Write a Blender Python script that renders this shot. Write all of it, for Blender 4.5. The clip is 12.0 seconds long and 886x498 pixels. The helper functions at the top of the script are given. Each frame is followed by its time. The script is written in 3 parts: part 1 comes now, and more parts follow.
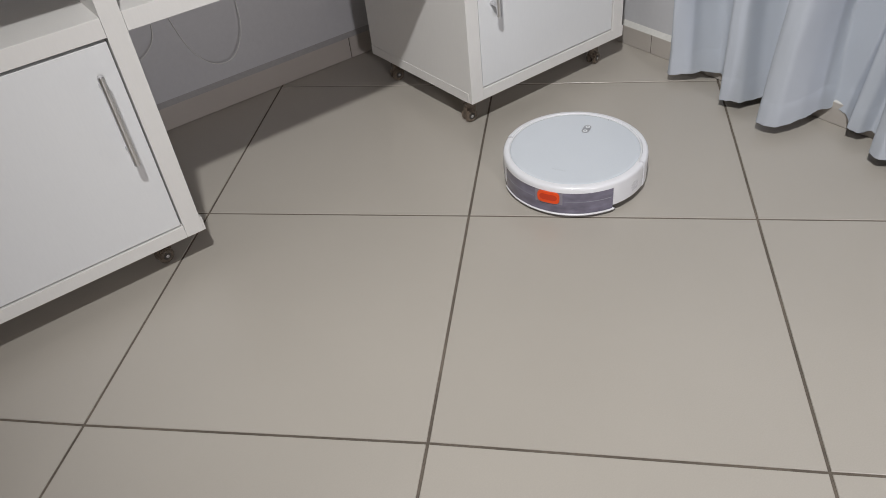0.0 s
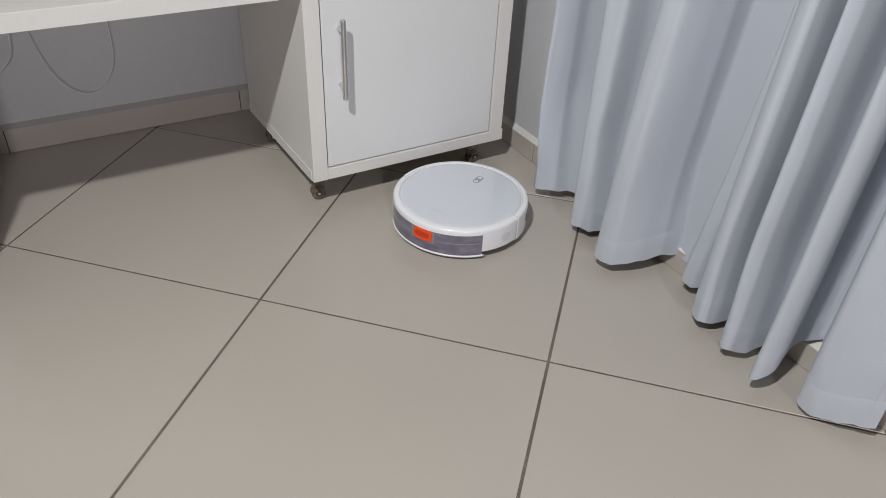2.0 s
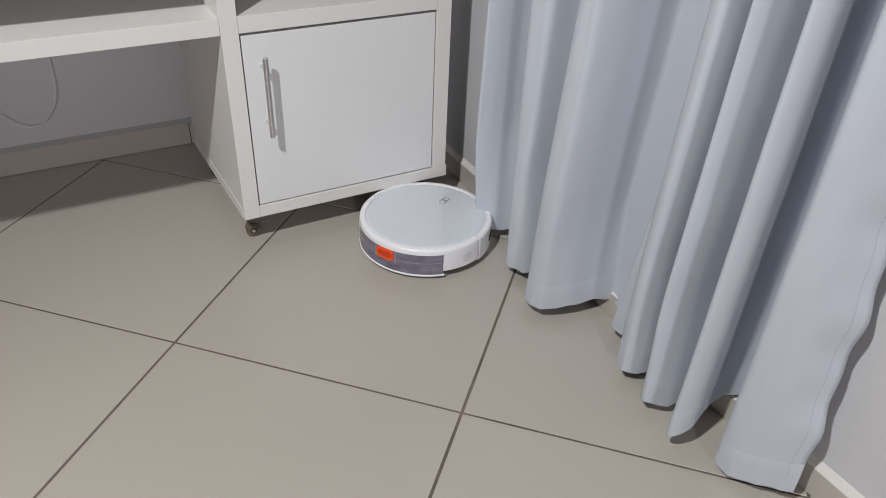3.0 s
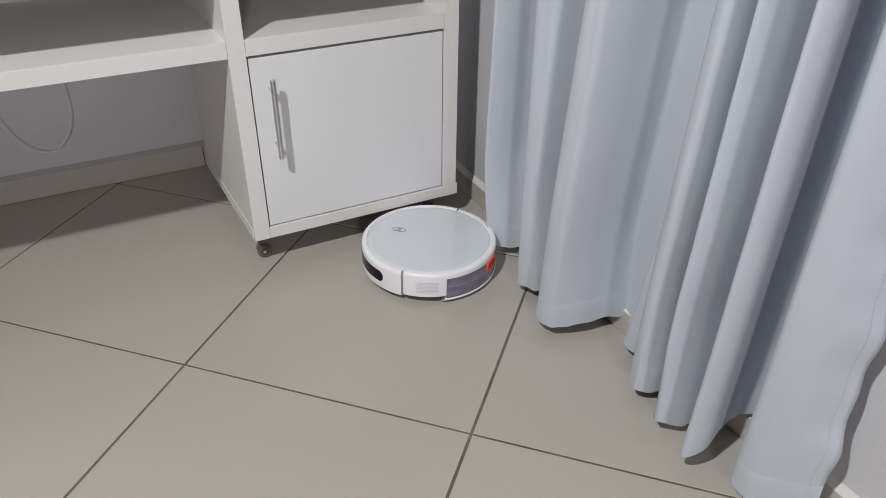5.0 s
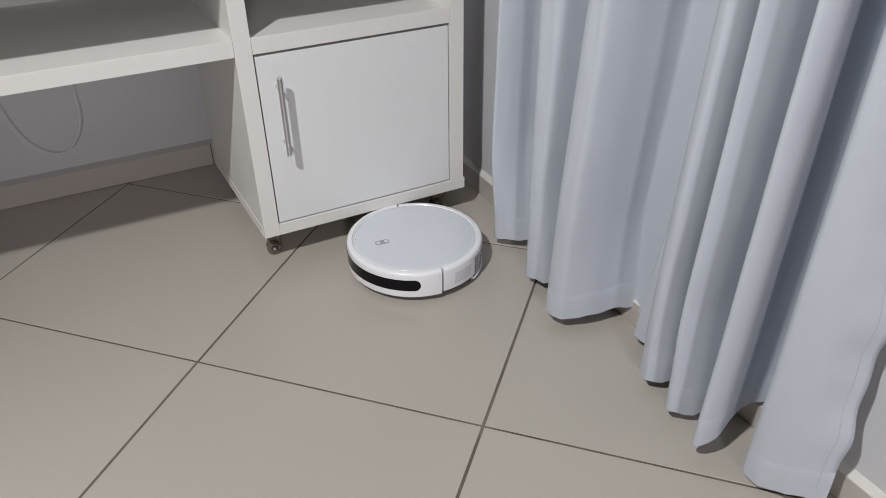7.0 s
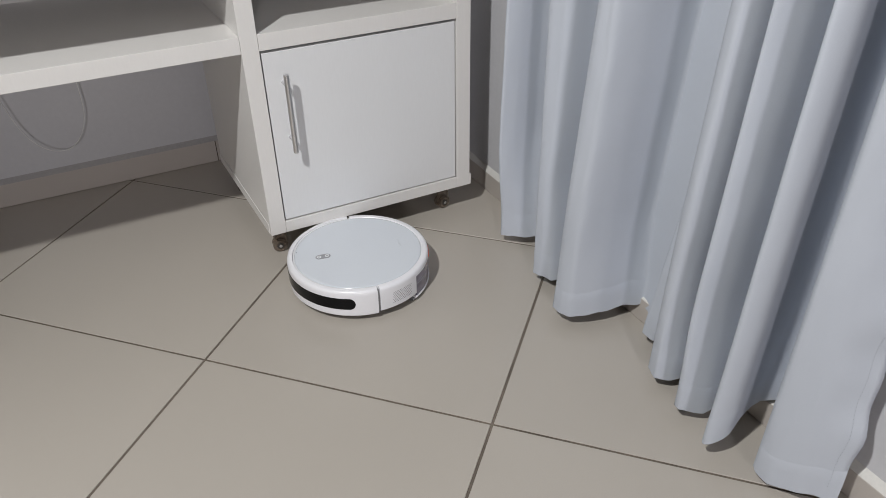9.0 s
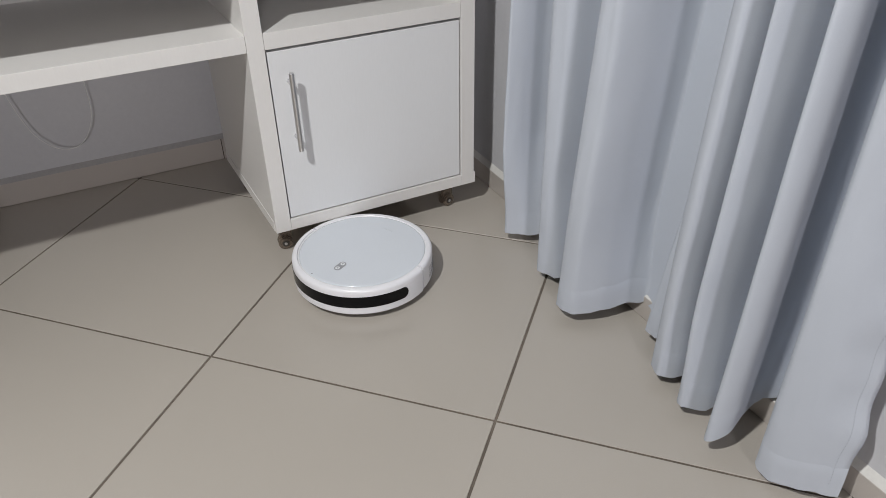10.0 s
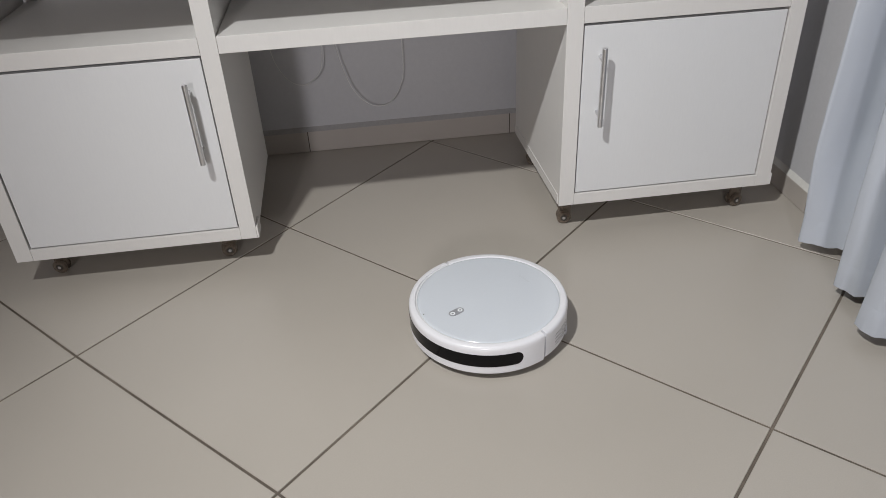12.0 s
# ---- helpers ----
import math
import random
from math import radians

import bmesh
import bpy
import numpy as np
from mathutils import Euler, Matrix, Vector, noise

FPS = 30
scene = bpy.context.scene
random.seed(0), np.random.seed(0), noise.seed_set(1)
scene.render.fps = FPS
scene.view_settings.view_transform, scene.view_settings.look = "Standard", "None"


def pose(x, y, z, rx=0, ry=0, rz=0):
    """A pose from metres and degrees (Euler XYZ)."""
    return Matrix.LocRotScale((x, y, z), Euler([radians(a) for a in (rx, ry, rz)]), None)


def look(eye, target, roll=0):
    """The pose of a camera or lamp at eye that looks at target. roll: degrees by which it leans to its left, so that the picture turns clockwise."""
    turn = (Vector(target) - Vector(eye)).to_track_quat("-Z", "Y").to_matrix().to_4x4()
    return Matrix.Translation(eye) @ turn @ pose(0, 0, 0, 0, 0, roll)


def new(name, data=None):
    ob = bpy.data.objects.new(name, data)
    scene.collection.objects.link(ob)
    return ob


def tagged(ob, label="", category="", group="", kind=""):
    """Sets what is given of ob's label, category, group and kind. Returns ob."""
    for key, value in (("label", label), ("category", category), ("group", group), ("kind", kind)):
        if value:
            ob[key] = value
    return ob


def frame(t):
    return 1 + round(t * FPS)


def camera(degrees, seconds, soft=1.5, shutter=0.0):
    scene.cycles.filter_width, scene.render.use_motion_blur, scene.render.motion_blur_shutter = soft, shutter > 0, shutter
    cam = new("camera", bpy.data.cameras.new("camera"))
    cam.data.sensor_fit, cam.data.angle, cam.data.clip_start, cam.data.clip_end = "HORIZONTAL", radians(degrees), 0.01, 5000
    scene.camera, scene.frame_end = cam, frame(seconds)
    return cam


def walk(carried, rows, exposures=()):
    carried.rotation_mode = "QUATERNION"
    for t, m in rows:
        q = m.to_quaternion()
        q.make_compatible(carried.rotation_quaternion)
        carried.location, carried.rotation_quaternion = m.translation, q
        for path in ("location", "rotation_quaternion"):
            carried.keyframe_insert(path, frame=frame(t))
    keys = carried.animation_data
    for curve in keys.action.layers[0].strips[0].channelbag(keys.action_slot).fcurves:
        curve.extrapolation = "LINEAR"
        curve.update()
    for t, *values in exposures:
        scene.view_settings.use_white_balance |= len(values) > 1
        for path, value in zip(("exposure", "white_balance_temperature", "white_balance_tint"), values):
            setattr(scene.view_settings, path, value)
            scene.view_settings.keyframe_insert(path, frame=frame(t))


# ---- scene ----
cam = camera(61.5, 12.0, soft=0.4)
PATH = [
    (0, (-0.752, -1.063, 0.994), (0.072, 0.236, -0.283), -7.0),
    (0.5, (-0.613, -1.02, 0.989), (0.23, 0.27, -0.286), -5.2),
    (1, (-0.477, -1.021, 0.992), (0.395, 0.279, -0.253), -0.6),
    (1.5, (-0.396, -1.094, 0.986), (0.477, 0.251, -0.21), 1.4),
    (2, (-0.298, -1.2, 0.991), (0.551, 0.19, -0.17), 2.9),
    (2.5, (-0.216, -1.228, 1.012), (0.646, 0.166, -0.135), 3.3),
    (3, (-0.098, -1.239, 1.015), (0.726, 0.198, -0.106), 2.5),
    (3.2, (-0.089, -1.236, 1.016), (0.741, 0.202, -0.098), 2.3),
    (5, (-0.068, -1.243, 1.013), (0.714, 0.245, -0.071), 0.6),
    (5.5, (-0.068, -1.241, 1.015), (0.705, 0.25, -0.072), 0.2),
    (6, (-0.064, -1.24, 1.01), (0.697, 0.256, -0.077), -0.4),
    (6.5, (-0.071, -1.242, 1.014), (0.694, 0.249, -0.077), -0.4),
    (7, (-0.072, -1.248, 1.014), (0.687, 0.244, -0.081), -0.8),
    (9, (-0.081, -1.234, 1.016), (0.672, 0.251, -0.091), -0.9),
    (9.5, (-0.076, -1.239, 1.015), (0.664, 0.253, -0.091), -1.1),
    (10, (-0.082, -1.242, 1.021), (0.657, 0.247, -0.091), -1.1),
    (10.5, (-0.091, -1.239, 1.025), (0.647, 0.244, -0.094), -1.0),
    (11, (-0.1, -1.243, 1.016), (0.545, 0.291, -0.094), -2.5),
    (11.5, (-0.163, -1.255, 0.989), (0.207, 0.381, -0.1), -3.6),
    (12, (-0.213, -1.257, 0.978), (-0.042, 0.415, -0.106), -3.0),
]
walk(cam, [(t, look(eye, target, roll)) for t, eye, target, roll in PATH])

# ---- light ----
world = bpy.data.worlds.new("world")
scene.world = world
world.use_nodes = True
world.node_tree.nodes["Background"].inputs[0].default_value = (0.8, 0.85, 1.0, 1)
world.node_tree.nodes["Background"].inputs[1].default_value = 0.02


def aimed_lamp(name, kind, eye, target, radius, watts, tint, cone=105):
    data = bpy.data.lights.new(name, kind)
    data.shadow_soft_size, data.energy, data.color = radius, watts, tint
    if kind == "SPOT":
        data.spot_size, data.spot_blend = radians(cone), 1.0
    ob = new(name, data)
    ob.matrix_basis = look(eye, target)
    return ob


# tilted ceiling spot over the unit; unseen fill spot added at the room's far end
aimed_lamp("key_or_fill_light", "SPOT", (-0.88, -1.06, 2.36), (0.40, -0.46, 0.0), 0.045, 212, (0.985, 0.985, 0.975), 89)
aimed_lamp("key_or_fill_light", "SPOT", (-1.5, -5.6, 2.10), (-0.10, 0.0, 0.20), 0.25, 300, (0.985, 0.95, 0.985), 60)
# unseen warm downlight over the middle of the room, added for warm bounce
aimed_lamp("key_or_fill_light", "SPOT", (-2.2, -3.4, 2.40), (-2.2, -3.4, 0.0), 0.05, 40, (1.0, 0.82, 0.60), 110)

# room
X0, X1, Y0, Y1, CEIL = -3.4, 0.866, -6.4, 0.893, 2.45


# ---- materials ----
def material(name, colour, rough=0.5, metal=0.0, grain=0.0, grain_scale=200.0, cloud=0.0, cloud_scale=4.0,
             bump=0.0, bump_scale=300.0, spread=0.0, coat=0.0, alpha=1.0, glass=0.0, stretch=(1, 1, 1), emit=None, rough_var=0.0, spec=0.5):
    m = bpy.data.materials.new(name)
    m.use_nodes = True
    nt = m.node_tree
    N, L = nt.nodes, nt.links
    b = N["Principled BSDF"]
    b.inputs["Roughness"].default_value = rough
    b.inputs["Metallic"].default_value = metal
    b.inputs["Specular IOR Level"].default_value = spec
    b.inputs["Coat Weight"].default_value = coat
    b.inputs["Coat Roughness"].default_value = 0.08
    b.inputs["Alpha"].default_value = alpha
    b.inputs["Transmission Weight"].default_value = glass
    if emit:
        b.inputs["Emission Color"].default_value = (*emit, 1)
        b.inputs["Emission Strength"].default_value = 1.0
    tc = N.new("ShaderNodeTexCoord")
    mp = N.new("ShaderNodeMapping")
    mp.inputs["Scale"].default_value = stretch
    L.new(tc.outputs["Object"], mp.inputs["Vector"])
    rgb = N.new("ShaderNodeRGB")
    rgb.outputs[0].default_value = (*colour, 1)
    out = rgb.outputs[0]

    def noisy(scale, detail=4.0):
        n = N.new("ShaderNodeTexNoise")
        n.inputs["Scale"].default_value = scale
        n.inputs["Detail"].default_value = detail
        L.new(mp.outputs[0], n.inputs["Vector"])
        return n.outputs["Fac"]

    def vary(source, amount, colour_in):
        mr = N.new("ShaderNodeMapRange")
        mr.inputs["From Min"].default_value, mr.inputs["From Max"].default_value = 0.25, 0.75
        mr.inputs["To Min"].default_value, mr.inputs["To Max"].default_value = 1 - amount, 1 + amount
        L.new(source, mr.inputs["Value"])
        mix = N.new("ShaderNodeVectorMath")
        mix.operation = "SCALE"
        L.new(colour_in, mix.inputs[0])
        L.new(mr.outputs[0], mix.inputs["Scale"])
        return mix.outputs[0]

    if grain:
        out = vary(noisy(grain_scale), grain, out)
    if cloud:
        out = vary(noisy(cloud_scale, 5.0), cloud, out)
    if spread:
        info = N.new("ShaderNodeObjectInfo")
        mr = N.new("ShaderNodeMapRange")
        mr.inputs["To Min"].default_value, mr.inputs["To Max"].default_value = 1 - spread, 1 + spread
        L.new(info.outputs["Random"], mr.inputs["Value"])
        mix = N.new("ShaderNodeVectorMath")
        mix.operation = "SCALE"
        L.new(out, mix.inputs[0])
        L.new(mr.outputs[0], mix.inputs["Scale"])
        out = mix.outputs[0]
    L.new(out, b.inputs["Base Color"])
    if rough_var:
        mr = N.new("ShaderNodeMapRange")
        mr.inputs["To Min"].default_value, mr.inputs["To Max"].default_value = rough - rough_var, rough + rough_var
        L.new(noisy(9.0), mr.inputs["Value"])
        L.new(mr.outputs[0], b.inputs["Roughness"])
    if bump:
        bp = N.new("ShaderNodeBump")
        bp.inputs["Strength"].default_value = bump
        bp.inputs["Distance"].default_value = 0.001
        L.new(noisy(bump_scale, 2.0), bp.inputs["Height"])
        L.new(bp.outputs[0], b.inputs["Normal"])
    return m


M_TILE = material("floor_porcelain", (0.436, 0.403, 0.360), 0.29, grain=0.035, grain_scale=420, cloud=0.03, cloud_scale=2.2, spread=0.012, rough_var=0.015)


def add_specks(m, colour, scale, share):
    """Small dark specks strewn over a surface."""
    nt = m.node_tree
    b = nt.nodes["Principled BSDF"]
    tc, vo = nt.nodes.new("ShaderNodeTexCoord"), nt.nodes.new("ShaderNodeTexVoronoi")
    vo.inputs["Scale"].default_value = scale
    nt.links.new(tc.outputs["Object"], vo.inputs["Vector"])
    near, rare, both, mix = (nt.nodes.new(k) for k in ("ShaderNodeMath", "ShaderNodeMath", "ShaderNodeMath", "ShaderNodeMix"))
    near.operation, rare.operation, both.operation, mix.data_type = "LESS_THAN", "LESS_THAN", "MULTIPLY", "RGBA"
    near.inputs[1].default_value, rare.inputs[1].default_value = 0.035, share
    sep = nt.nodes.new("ShaderNodeSeparateColor")
    nt.links.new(vo.outputs["Color"], sep.inputs[0])
    nt.links.new(vo.outputs["Distance"], near.inputs[0])
    nt.links.new(sep.outputs[0], rare.inputs[0])
    nt.links.new(near.outputs[0], both.inputs[0])
    nt.links.new(rare.outputs[0], both.inputs[1])
    nt.links.new(both.outputs[0], mix.inputs["Factor"])
    old = b.inputs["Base Color"].links[0].from_socket
    nt.links.new(old, mix.inputs["A"])
    mix.inputs["B"].default_value = (*colour, 1)
    nt.links.new(mix.outputs["Result"], b.inputs["Base Color"])


add_specks(M_TILE, (0.20, 0.17, 0.14), 24.0, 0.05)
M_GROUT = material("grey_brown_grout", (0.135, 0.113, 0.092), 0.9, grain=0.2, grain_scale=180, cloud=0.35, cloud_scale=9, bump=0.4, bump_scale=500)
M_SKIRT = material("skirting_porcelain", (0.50, 0.46, 0.425), 0.4, grain=0.03, grain_scale=400, cloud=0.04, cloud_scale=5, spread=0.02)
M_CAP = material("white_plaster_edge", (0.66, 0.65, 0.62), 0.8, grain=0.05, grain_scale=120, bump=0.3, bump_scale=150)
M_WALL = material("pale_grey_wall_paint", (0.585, 0.585, 0.61), 0.75, grain=0.02, grain_scale=90, cloud=0.03, cloud_scale=2, bump=0.12, bump_scale=160)
# bead plaster again, its shade under the shelf put into the colour
M_BEAD_SHADE = material("grey_bead_shade", (0.40, 0.39, 0.39), 0.8, grain=0.06, grain_scale=120, bump=0.3, bump_scale=150)
# cream and warm white chosen to warm the light bounced from unseen surfaces
M_CREAM = material("cream_bounce_paint", (0.62, 0.53, 0.40), 0.8, grain=0.02, grain_scale=90, cloud=0.03, cloud_scale=2, bump=0.12, bump_scale=160)
M_CEIL = material("warm_white_bounce_paint", (0.76, 0.70, 0.60), 0.9, grain=0.02, bump=0.1)
M_LAM = material("white_laminate", (0.735, 0.722, 0.705), 0.42, grain=0.012, grain_scale=260, cloud=0.02, cloud_scale=3, bump=0.04, bump_scale=350, stretch=(1, 1, 0.15))
M_DOOR = material("white_door_laminate", (0.74, 0.748, 0.76), 0.38, grain=0.012, grain_scale=260, cloud=0.018, cloud_scale=3, bump=0.05, bump_scale=350, stretch=(1, 1, 0.15))
M_STEEL = material("brushed_steel", (0.70, 0.70, 0.71), 0.34, metal=1.0, grain=0.06, grain_scale=300, stretch=(1, 1, 0.05))
M_DARKSTEEL = material("dull_castor_steel", (0.30, 0.27, 0.24), 0.45, metal=0.9, grain=0.15, cloud=0.2, cloud_scale=60)
M_SMOKE = material("smoky_castor_plastic", (0.17, 0.135, 0.105), 0.1, alpha=0.72, grain=0.1, cloud=0.15, cloud_scale=80)
M_HUB = material("dark_castor_hub", (0.05, 0.045, 0.04), 0.5, grain=0.1)
M_CLOTH = material("blue_grey_curtain_cloth", (0.492, 0.527, 0.590), 0.72, grain=0.05, grain_scale=900, cloud=0.02, cloud_scale=5, bump=0.15, bump_scale=1200)
M_THREAD = material("grey_thread", (0.33, 0.36, 0.40), 0.8, grain=0.1)
M_WIRE = material("white_wire_sheath", (0.72, 0.72, 0.71), 0.4, grain=0.03)
M_SHELL = material("white_robot_plastic", (0.80, 0.803, 0.84), 0.28, grain=0.008, cloud=0.01, cloud_scale=8, coat=0.3)
M_LID = material("glossy_white_lid", (0.64, 0.68, 0.735), 0.16, grain=0.008, cloud=0.01, cloud_scale=8, coat=0.6)
M_SEAM = material("grey_seam_shadow_gap", (0.26, 0.26, 0.27), 0.6, grain=0.05)
M_IR = material("black_glossy_window", (0.004, 0.004, 0.005), 0.12, cloud=0.1, spec=0.18)
M_PRINT = material("faint_grey_print", (0.575, 0.61, 0.655), 0.25, grain=0.02)
M_BIN = material("smoked_grey_bin_plastic", (0.175, 0.163, 0.222), 0.15, cloud=0.35, cloud_scale=26, coat=0.4, stretch=(1, 1, 2.0))
M_RIB = material("smoked_rib_plastic", (0.26, 0.255, 0.30), 0.2, cloud=0.2, cloud_scale=30)
M_SEAT = material("grey_latch_seat", (0.25, 0.235, 0.28), 0.3, cloud=0.1)
M_ORANGE = material("orange_latch_plastic", (0.86, 0.085, 0.012), 0.35, grain=0.02, cloud=0.05, cloud_scale=40)
# darker orange that paints the shade inside the latch's pocket
M_ORANGE_SHADE = material("orange_recess_shade", (0.60, 0.045, 0.008), 0.6, grain=0.02)
M_PILL = material("grey_button_plastic", (0.30, 0.31, 0.33), 0.35, grain=0.03)
M_ICON = material("white_button_print", (0.80, 0.82, 0.85), 0.4, grain=0.02)
M_MARK = material("pale_grey_print", (0.70, 0.71, 0.73), 0.3, grain=0.02)
M_DOT = material("grey_hole_shade", (0.22, 0.22, 0.23), 0.7, grain=0.05)
M_GRILLE = material("pale_grille_shade", (0.42, 0.42, 0.44), 0.7, grain=0.05)
M_RUBBER = material("black_rubber", (0.02, 0.02, 0.02), 0.7, grain=0.1)
M_MOP = material("grey_mop_cloth", (0.30, 0.30, 0.32), 0.9, grain=0.2, grain_scale=300, bump=0.4)


# ---- shape helpers ----
def part(name, bm, mat, parent=None, label="", smooth=False):
    me = bpy.data.meshes.new(name)
    bmesh.ops.recalc_face_normals(bm, faces=bm.faces)
    bm.to_mesh(me)
    bm.free()
    me.materials.append(mat)
    for p in me.polygons:
        p.use_smooth = smooth
    ob = new(name, me)
    if parent:
        ob.parent = parent
    if label:
        tagged(ob, label)
    return ob


def box(x0, x1, y0, y1, z0, z1, bevel=0.0, seg=2, bm=None):
    b = bmesh.new()
    bmesh.ops.create_cube(b, size=1)
    for v in b.verts:
        v.co = Vector(((x0 + x1) / 2 + v.co.x * (x1 - x0), (y0 + y1) / 2 + v.co.y * (y1 - y0), (z0 + z1) / 2 + v.co.z * (z1 - z0)))
    if bevel:
        bmesh.ops.bevel(b, geom=b.edges[:], offset=bevel, segments=seg, profile=0.7, affect="EDGES")
    if bm is None:
        return b
    join(bm, b)
    return bm


def join(bm, other):
    me = bpy.data.meshes.new("temporary")
    other.to_mesh(me)
    other.free()
    bm.from_mesh(me)
    bpy.data.meshes.remove(me)


def rod(p, q, r, seg=16, bevel=0.0):
    b = bmesh.new()
    p, q = Vector(p), Vector(q)
    bmesh.ops.create_cone(b, cap_ends=True, segments=seg, radius1=r, radius2=r, depth=(q - p).length)
    if bevel:
        rims = [e for e in b.edges if abs(e.verts[0].co.z - e.verts[1].co.z) < 1e-6]
        bmesh.ops.bevel(b, geom=rims, offset=bevel, segments=2, affect="EDGES")
    m = Matrix.Translation((p + q) / 2) @ (q - p).to_track_quat("Z", "Y").to_matrix().to_4x4()
    bmesh.ops.transform(b, matrix=m, verts=b.verts)
    return b


def lathe(profile, a0=0.0, a1=360.0, steps=96, closed=False):
    """A solid of revolution about z of (radius, height) points; closed: the profile is a loop, so that a sector gets end caps."""
    b = bmesh.new()
    full = abs(a1 - a0) >= 360
    n = steps if full else steps + 1
    rings = []
    for i in range(n):
        a = radians(a0 + (a1 - a0) * i / steps)
        rings.append([b.verts.new((r * math.cos(a), r * math.sin(a), z)) for r, z in profile])
    k = len(profile)
    for i in range(steps):
        u, w = rings[i], rings[(i + 1) % n]
        for j in range(k if closed else k - 1):
            jj = (j + 1) % k
            b.faces.new((u[j], w[j], w[jj], u[jj]))
    if closed and not full:
        b.faces.new(rings[0])
        b.faces.new(rings[-1][::-1])
    bmesh.ops.remove_doubles(b, verts=b.verts, dist=1e-6)
    return b


def smooth_by_angle(ob, angle=35):
    for p in ob.data.polygons:
        p.use_smooth = True
    ob.data.set_sharp_from_angle(angle=radians(angle))
    return ob


# ---- room shell ----
def slab(name, x0, x1, y0, y1, z0, z1, mat, label, category):
    ob = part(name, box(x0, x1, y0, y1, z0, z1), mat)
    return tagged(ob, label, category, kind="structure")


T = 0.12
slab("wall_north", X0 - T, X1 + T, Y1, Y1 + T, -0.1, CEIL, M_WALL, "pale grey painted wall behind the shelving unit", "wall")
slab("wall_east", X1, X1 + T, Y0, Y1, -0.1, CEIL, M_WALL, "pale grey painted wall behind the curtain", "wall")
# unseen west and south walls and ceiling, tinted to warm the bounce
slab("wall_west", X0 - T, X0, Y0, Y1, -0.1, CEIL, M_CREAM, "unseen plain room wall, cream to warm the bounced light", "wall")
slab("wall_south", X0 - T, X1 + T, Y0 - T, Y0, -0.1, CEIL, M_CREAM, "unseen plain room wall, cream to warm the bounced light", "wall")
slab("ceiling", X0 - T, X1 + T, Y0 - T, Y1 + T, CEIL, CEIL + 0.1, M_CEIL, "unseen flat ceiling, warm white to tint the bounced light", "ceiling")
floor = slab("floor", X0, X1, Y0, Y1, -0.1, -0.002, M_GROUT, "beige porcelain floor tiles laid diagonally with dark grout", "floor")


# ---- shelving unit on castors ----
FRONT, BACK = 0.266, 0.71
CAB_BOTTOM, CAB_DOOR, SHELF_LOW, SHELF_TOP = 0.077, 0.107, 0.514, 0.549
TOP_LOW, TOP_HIGH = 0.715, 0.75
SHELF_BACK = 0.78


def board(name, x0, x1, y0, y1, z0, z1, parent, mat=None, label=""):
    return part(name, box(x0, x1, y0, y1, z0, z1, 0.0012, 2), mat or M_LAM, parent, label)


def skew_to_view(ob, dx):
    # shifts the panel's back edge sideways to fit the camera's view
    for v in ob.data.vertices:
        if v.co.y > 0.5:
            v.co.x += dx
    return ob


def castor(parent, x, y, turn):
    base = part("castor", box(-0.02, 0.02, -0.02, 0.02, 0.068, 0.0768, 0.002), M_DARKSTEEL, parent, "small twin castor with smoky plastic wheels")
    base.matrix_basis = pose(x, y, 0, 0, 0, turn)
    bm = rod((0, 0, 0.052), (0, 0, 0.071), 0.007)
    box(-0.026, 0.006, -0.0045, 0.0045, 0.018, 0.055, 0.003, bm=bm)
    part("fork", bm, M_SMOKE, base)
    for s in (-1, 1):
        w = part("wheel", rod((-0.012, s * 0.005, 0.0180), (-0.012, s * 0.013, 0.0180), 0.0178, 28, 0.003), M_SMOKE, base, "smoky translucent plastic wheel")
        smooth_by_angle(w)
        part("hub", rod((-0.012, s * 0.0125, 0.0180), (-0.012, s * 0.0142, 0.0180), 0.0085, 18, 0.001), M_HUB, base)
        part("bolt", rod((-0.012, s * 0.0140, 0.0180), (-0.012, s * 0.0156, 0.0180), 0.0042, 6, 0.0006), M_STEEL, base, "bright steel bolt head")
    part("axle", rod((-0.012, -0.015, 0.0180), (-0.012, 0.015, 0.0180), 0.0022), M_DARKSTEEL, base)


def bar_handle(parent, x, z0, z1):
    """A bar handle on two posts, standing off the door towards -y."""
    y = FRONT + 0.003
    bar = part("handle", rod((x, y - 0.030, z0), (x, y - 0.030, z1), 0.006, 20, 0.001), M_STEEL, parent, "round brushed steel bar handle")
    smooth_by_angle(bar)
    for z in (z0 + 0.026, z1 - 0.026):
        smooth_by_angle(part("handle_post", rod((x, y, z), (x, y - 0.028, z), 0.0042, 14), M_STEEL, bar))


